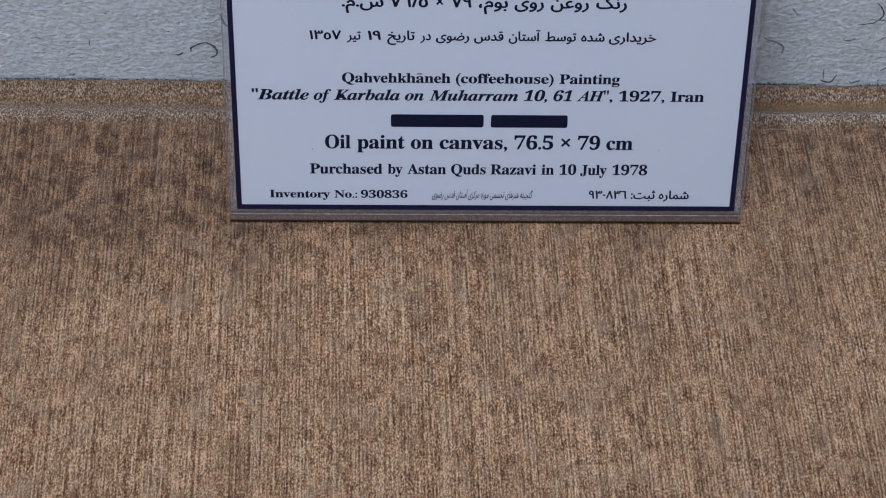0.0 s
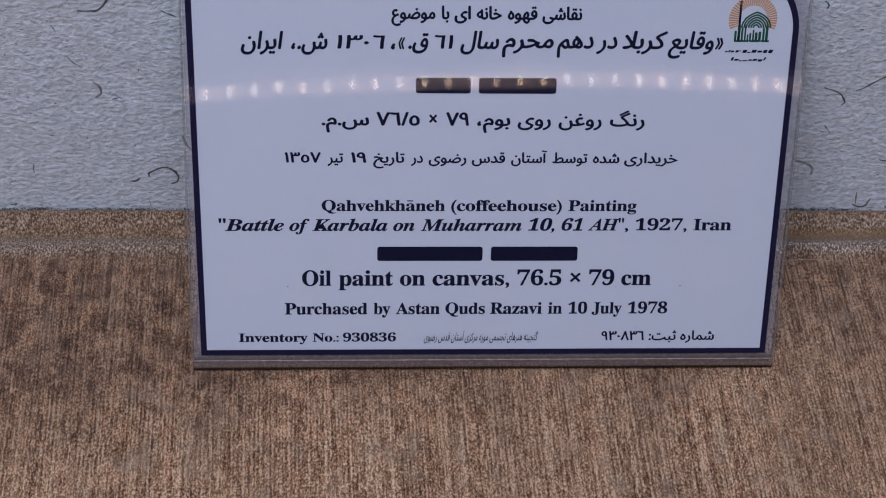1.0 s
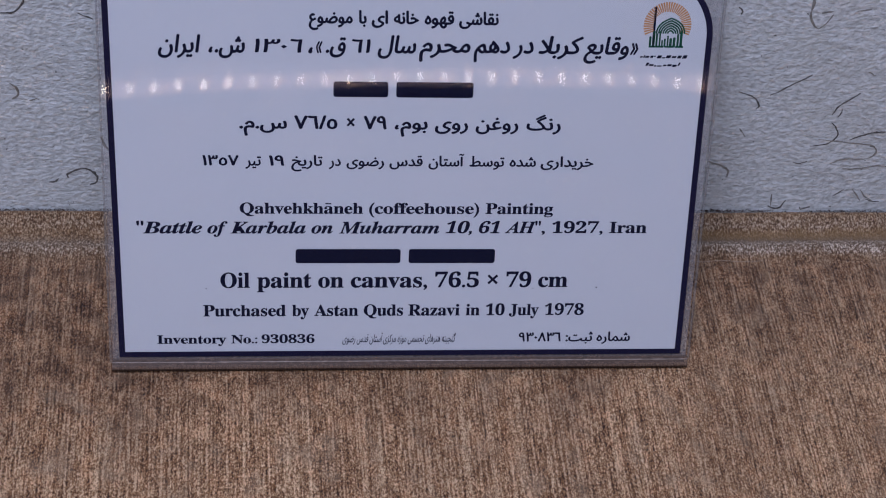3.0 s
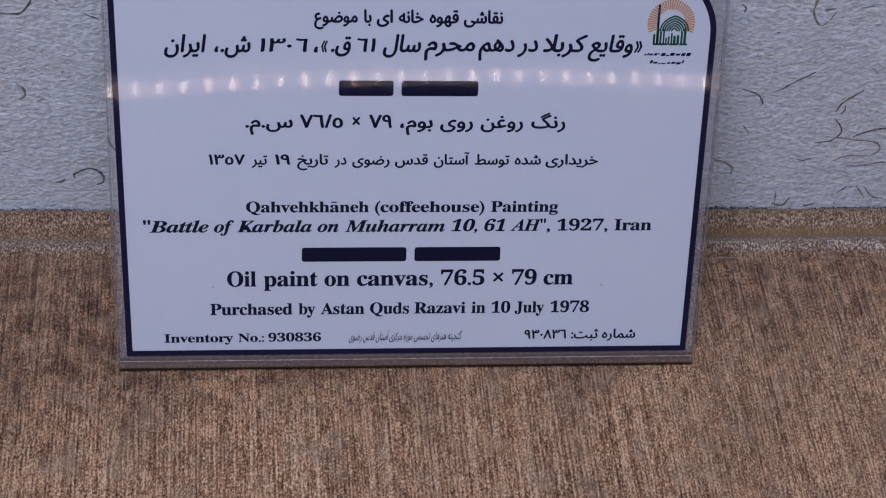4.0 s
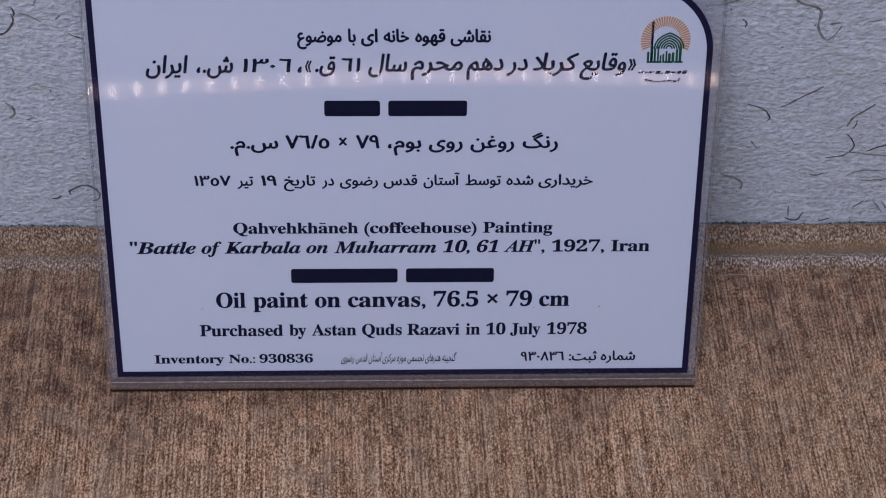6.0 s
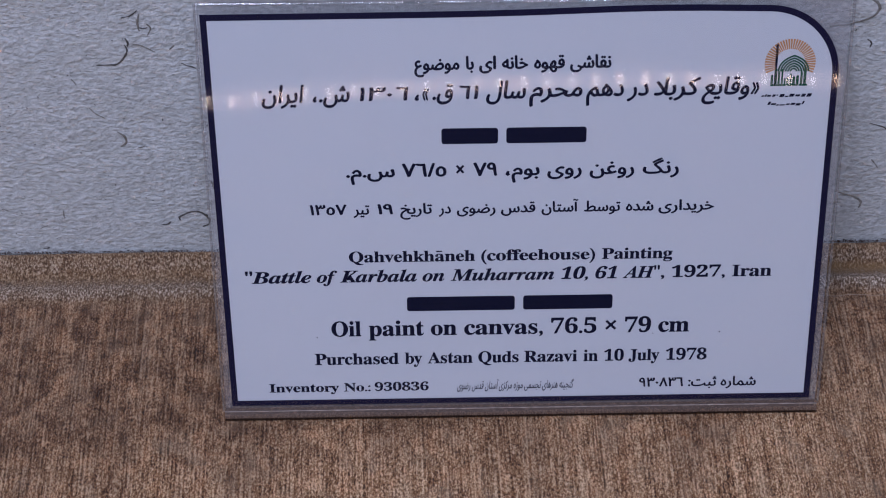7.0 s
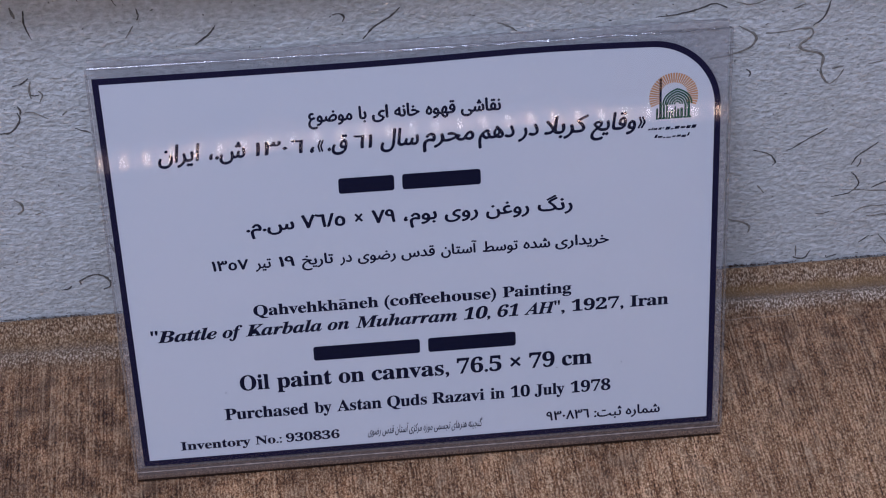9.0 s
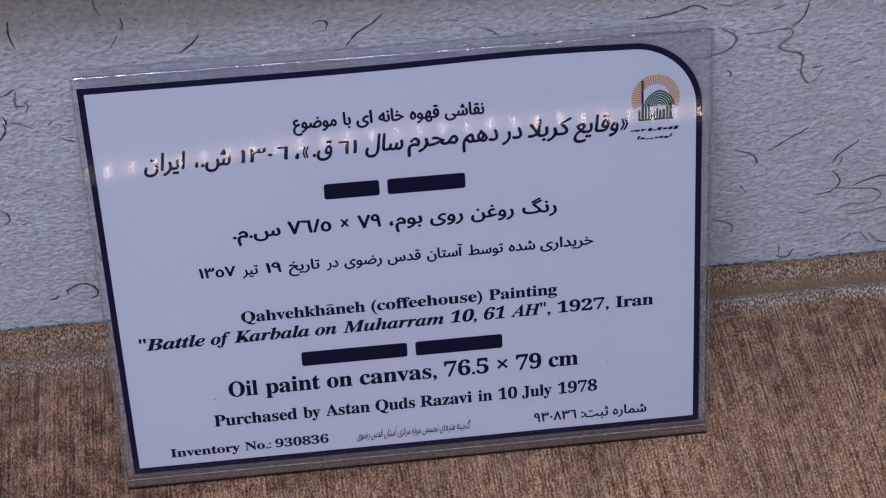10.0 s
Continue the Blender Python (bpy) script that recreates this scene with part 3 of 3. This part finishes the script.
def make_card():
    card = thing("label_card", LABEL_POSE, "white printed museum label with navy border inside a clear holder", "label")
    bm = bmesh.new()
    outline(bm, rounded_top(-2.25, 207.95, -2.25, 145.95, 23.95), 0.0)
    outline(bm, rounded_top(-2.25, 207.95, -2.25, 145.95, 23.95), 0.00025)
    part("card", bm, CARD, card, "smooth white card")
    bm = bmesh.new()
    outline(bm, rounded_top(-2.3, 208.0, -2.3, 146.0, 24.0), -0.00007, [rounded_top(-0.2, 205.85, -0.2, 143.8, 21.9)])
    part("border", bm, BORDER, card, "printed navy border line")
    print_line([("موضوع", 66.2, 81.3), ("با", 83.4, 86.1), ("ای", 87.8, 93.5), ("خانه", 95.4, 104.2), ("قهوه", 106.1, 116.4), ("نقاشی", 118.1, 131.9)], card, box_fit=(122.9, 130.3), bold=0.042, script=True)
    print_line([("ایران", 14.7, 29.3, -0.9, 1.0), ("ش.،", 31.9, 44.4, -0.8, 1.0), ("۱۳۰٦", 47.6, 64.3, -0.6, 0.8), ("،", 66.1, 67.8, -0.7, 1.0), ("»", 68.7, 71.1, -0.6, 1.0), ("ق.", 72.1, 79.1, -0.5, 1.0), ("٦١", 81.0, 87.7, -0.4, 0.8), ("سال", 90.1, 103.5, -0.4, 1.0), ("محرم", 104.6, 122.5), ("دهم", 123.7, 136.4), ("در", 137.4, 144.7), ("کربلا", 146.4, 162.2), ("وقایع", 162.5, 178.5), ("«", 178.9, 181.9)], card, box_fit=(111.9, 121.9), bold=0.031, shear=0.18, script=True)
    bars("name_bar", [(75.0, 94.2), (97.0, 124.2)], 98.9, 104.6, card)
    print_line([("س.م.", 42.2, 58.9), ("۷٦/٥", 61.3, 76.6), ("×", 79.8, 82.7), ("۷۹", 85.7, 94.0), ("بوم،", 96.8, 108.5), ("روی", 111.1, 122.9), ("روغن", 125.6, 140.9), ("رنگ", 143.8, 156.2)], card, box_fit=(84.3, 93.0), bold=0.03, script=True)
    print_line([("۱۳٥۷", 29.2, 42.0), ("تیر", 44.2, 49.8), ("۱۹", 52.5, 58.0), ("تاریخ", 60.4, 71.5), ("در", 73.7, 78.0), ("رضوی", 80.0, 93.4), ("قدس", 95.3, 107.2), ("آستان", 109.3, 122.1), ("توسط", 124.0, 136.6), ("شده", 138.5, 148.1), ("خریداری", 149.8, 169.1)], card, box_fit=(71.0, 78.0), bold=0.03, script=True)
    print_line([("Qahvehkhaneh", 42.1, 86.3), ("(coffeehouse)", 88.4, 128.4), ("Painting", 130.7, 155.5)], card, base=54.9, height=4.1)
    bars("macron", [(72.6, 74.8)], 58.5, 58.95, card)
    print_line([("\"Battle", 5.4, 28.7), ("of", 30.5, 37.8), ("Karbala", 38.7, 65.8), ("on", 67.7, 75.5), ("Muharram", 77.7, 114.2)], card, base=47.2, height=4.5, slanted=True)
    print_line([("10,", 116.5, 126.1), ("61", 128.6, 136.2)], card, base=47.3, height=4.5, shear=0.2)
    print_line([("AH\"", 138.3, 151.3)], card, base=47.35, height=4.5, slanted=True)
    print_line([(",", 151.7, 153.0), ("1927,", 155.5, 174.4), ("Iran", 176.8, 190.8)], card, base=47.4, height=4.4)
    bars("name_bar", [(62.1, 100.3), (103.3, 135.0)], 35.4, 41.0, card)
    print_line([("Oil", 34.9, 45.5), ("paint", 48.2, 68.0), ("on", 70.4, 79.7), ("canvas,", 82.3, 110.5), ("76.5", 113.3, 129.6), ("×", 132.7, 136.7), ("79", 139.7, 149.1), ("cm", 151.7, 162.8)], card, base=25.7, height=5.9)
    print_line([("Purchased", 28.5, 58.7), ("by", 60.9, 67.1), ("Astan", 69.1, 85.3), ("Quds", 87.3, 101.9), ("Razavi", 103.8, 123.0), ("in", 125.2, 130.5), ("10", 132.7, 139.8), ("July", 141.5, 152.6), ("1978", 154.9, 169.7)], card, base=14.2, height=4.5)
    print_line([("Inventory", 11.5, 36.8), ("No.:", 38.6, 48.2), ("930836", 49.7, 69.3)], card, base=3.1, height=3.4)
    print_line([("گنجینه هنرهای تجسمی موزه مرکزی آستان قدس رضوی", 79.6, 122.0)], card, box_fit=(2.2, 7.2), bold=0.012, shear=0.3, script=True)
    print_line([("شماره ثبت: ۹۳۰۸۳٦", 145.7, 188.2)], card, box_fit=(1.9, 7.2), bold=0.028, script=True)
    emblem(card)
    for x, z, r in ((173.7, 25.4, 0.28), (29.7, 25.3, 0.24), (149.9, 25.1, 0.2)):
        bm = bmesh.new()
        outline(bm, [((x + r * math.cos(a)) / 1000, (z + r * math.sin(a)) / 1000) for a in steps(0, 5.4, 6)], -0.00008)
        part("speck", bm, INK, card, "tiny dark speck")
    return card


def emblem(card):
    """A sun of orange rays behind a green dome with one thin tower, as plain shapes."""
    cx, cz = 191.5, 126.1
    bm = bmesh.new()
    for k in range(35):
        a = radians(-22 + 224 * k / 34)
        w = radians(2.2)
        loop = [(cx + r * math.cos(a + s), cz + r * math.sin(a + s)) for r, s in ((5.0, -w), (8.5, -w), (8.5, w), (5.0, w))]
        outline(bm, [(x / 1000, z / 1000) for x, z in loop], -0.00008)
    rays = part("sunburst", bm, ORANGE, card, "ring of short orange rays")
    dome_x, dome_z = 192.8, 123.2
    for k in range(6):
        ro, ri = 5.3 - k * 0.8, 5.3 - k * 0.8 - 0.58
        bm = bmesh.new()
        arc = steps(0, 180, 20)

        def rim(r):
            return [(dome_x + r * math.cos(radians(a)), dome_z + r * (1.0 * math.sin(radians(a)) + 0.1 * max(0, 1 - abs(a - 90) / 40) ** 2)) for a in arc]

        outline(bm, [(x / 1000, z / 1000) for x, z in rim(ro) + rim(max(ri, 0.12))[::-1]], -0.00009)
        part("dome_band", bm, GREEN, card, "dark green curved band")
    bars("tower", [(186.5, 187.3)], 118.2, 132.8, card, material=INK)
    random.seed(5)
    x = 185.4
    while x < 197.6:
        w = random.uniform(0.55, 0.95)
        bars("emblem_stroke", [(x, x + w)], 118.2 + random.choice((0, 0, 0.5)), random.uniform(120.8, 124.6), card, 0.0, GREEN)
        x += w + random.uniform(0.25, 0.45)
    bars("emblem_stroke", [(185.4, 190.6), (191.2, 194.3), (194.9, 197.8)], 118.1, 118.8, card, 0.0, GREEN)
    for x, end, z in ((182.6, 199.8, 114.4), (184.8, 197.6, 111.3)):
        while x < end - 0.6:
            w = min(random.uniform(0.5, 1.7), end - x)
            foot = z + random.uniform(-0.25, 0.3)
            bars("caption_bar", [(x, x + w)], foot, foot + random.uniform(0.4, 1.3), card, 0.45)
            x += w + random.uniform(0.2, 0.45)
    return rays


make_card()


# ---- the clear holder ----
def bow(x, z):
    """How far the front sheet is warped out of flat (m); x and z in m from its lower left corner."""
    u = x - 0.108
    return BOW * u * u * (z - 0.02) + TILT * z


BOW, TILT = 0.82, -0.009


def make_holder():
    holder = thing("sign_holder", LABEL_POSE, "clear folded acrylic sign holder leaning back against the wall", "sign holder")
    x0, x1, top = -0.0050, 0.2106, 0.1496
    front = grid(steps(x0, x1, 36), steps(-0.0040, top, 18), lambda x, z: (x, -0.0014 + bow(x - x0, z), z))
    part("front_sheet", front, ACRYLIC, holder, "thin clear front sheet with sharp reflections", True)
    # sheet rims: bright cut edges
    def bead(z, y0, r, n=120):
        """A rounded, slightly uneven polished edge along a sheet."""
        made, rings = bmesh.new(), []
        for x in steps(x0, x1, n):
            y = y0(x)
            q = r * (1 + 0.35 * noise.noise((x * 260, z * 900, 2)))
            rings.append([made.verts.new((x, y - q * math.cos(radians(a)), z + q * math.sin(radians(a)))) for a in steps(-40, 220, 8)])
        for a, b in zip(rings, rings[1:]):
            for i in range(8):
                made.faces.new((a[i], b[i], b[i + 1], a[i + 1]))
        return made

    part("top_edge", bead(top, lambda x: -0.0012 + bow(x - x0, top), 0.0007), POLISHED, holder, "bright polished cut edge", True)
    for xa, xb in ((x0 - 0.0008, x0), (x1, x1 + 0.0008)):
        bm, rings = bmesh.new(), []
        for z in steps(-0.004, top, 24):
            y = -0.0014 + bow(xa - x0, z)
            rings.append([bm.verts.new(c) for c in ((xa, y, z), (xb, y, z), (xb, y + 0.0011, z), (xa, y + 0.0011, z))])
        for a, b in zip(rings, rings[1:]):
            for i in range(4):
                bm.faces.new((a[i], a[(i + 1) % 4], b[(i + 1) % 4], b[i]))
        part("side_edge", bm, SIDE, holder)
    back = grid(steps(x0, x1, 8), steps(-0.004, top + 0.0022, 8), lambda x, z: (x, 0.0010, z))
    part("back_sheet", back, HAZY, holder, "clear back sheet", True)
    part("back_top_edge", bead(top + 0.0022, lambda x: 0.0010, 0.0004), SIDE, holder, "dull cut edge", True)
    # rounded fold along the foot, its lower run coloured dark as contact shade
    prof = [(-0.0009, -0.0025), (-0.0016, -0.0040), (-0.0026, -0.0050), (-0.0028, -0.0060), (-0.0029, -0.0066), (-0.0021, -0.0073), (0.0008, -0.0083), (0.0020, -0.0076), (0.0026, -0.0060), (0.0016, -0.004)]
    for name, run, material, label in (("folded_foot", prof[:4], FOLD, "rounded fold along the foot"), ("shaded_underside", prof[3:], UNDER_SHADE, "underside of the fold, contact shade in its dark colour")):
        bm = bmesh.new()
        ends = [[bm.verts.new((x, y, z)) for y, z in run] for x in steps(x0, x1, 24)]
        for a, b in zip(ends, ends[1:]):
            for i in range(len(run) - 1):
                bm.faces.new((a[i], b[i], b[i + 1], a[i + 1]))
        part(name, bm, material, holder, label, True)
    part("crease", bead(-0.0038, lambda x: -0.0017, 0.00022), CREASE, holder, "bright crease above the fold", True)
    return holder


make_holder()


# ---- LED strip on the front rail ----
def make_led_strip():
    strip = thing("led_strip", pose(0.0, -0.3215, 0.1608, 0, -0.97, 0), "slim aluminium LED strip with small warm-white lights on the rail", "LED strip")
    bm = bmesh.new()
    box(bm, -0.7, 0.7, -0.008, -0.005, -0.008, 0.008)
    box(bm, -0.7, 0.7, -0.005, 0.008, 0.0065, 0.008)
    box(bm, -0.7, 0.7, -0.005, 0.008, -0.008, -0.0065)
    part("channel", bm, ALUMINIUM, strip, "brushed aluminium channel")
    part("tape", boxed(-0.695, 0.695, -0.0048, -0.0042, -0.005, 0.005), LED_TAPE, strip, "pale glowing tape")
    first = part("led", boxed(-0.0014, 0.0014, -0.004, -0.0025, -0.0027, 0.0027), LED_CHIP, strip, "small warm-white light")
    first.location = (-0.69, 0, 0)
    for k in range(1, 96):
        ob = new("led", first.data)
        ob.parent, ob.location = strip, (-0.69 + 0.0145 * k, 0, 0)


make_led_strip()


# ---- picture hanging above the label ----
def make_picture():
    picture = thing("picture", pose(0.0, WALL_Y - 0.001, 0.208, 0, 0, 0), "framed painting hung on the paper wall above the label", "picture")
    for a, b, c, d in ((-0.43, 0.43, 0.0, 0.05), (-0.43, 0.43, 0.80, 0.85), (-0.43, -0.38, 0.05, 0.80), (0.38, 0.43, 0.05, 0.80)):
        part("frame_bar", boxed(a, b, -0.032, -0.002, c, d), WOOD, picture, "dark wooden frame bar")
    part("canvas", boxed(-0.38, 0.38, -0.012, -0.004, 0.05, 0.80), PLASTER, picture, "plain canvas")


make_picture()


# ---- a loose thread on the cloth ----
def make_thread():
    bm, rings = bmesh.new(), []
    for k in range(41):
        x = 0.112 + 0.0009 * k
        y = 0.0525 + 0.0002 * math.sin(k * 0.35) + 0.0004 * noise.noise((k * 0.2, 1, 1))
        z = ledge_height(x, y) + 0.00012
        rings.append([bm.verts.new((x, y + 0.0001 * math.cos(a), z + 0.0001 * math.sin(a))) for a in steps(0, 5.03, 4)])
    for a, b in zip(rings, rings[1:]):
        for i in range(5):
            bm.faces.new((a[i], b[i], b[(i + 1) % 5], a[(i + 1) % 5]))
    tagged(part("loose_thread", bm, THREAD, None, "", True), "thin pale loose thread lying on the brown cloth", "thread")


make_thread()
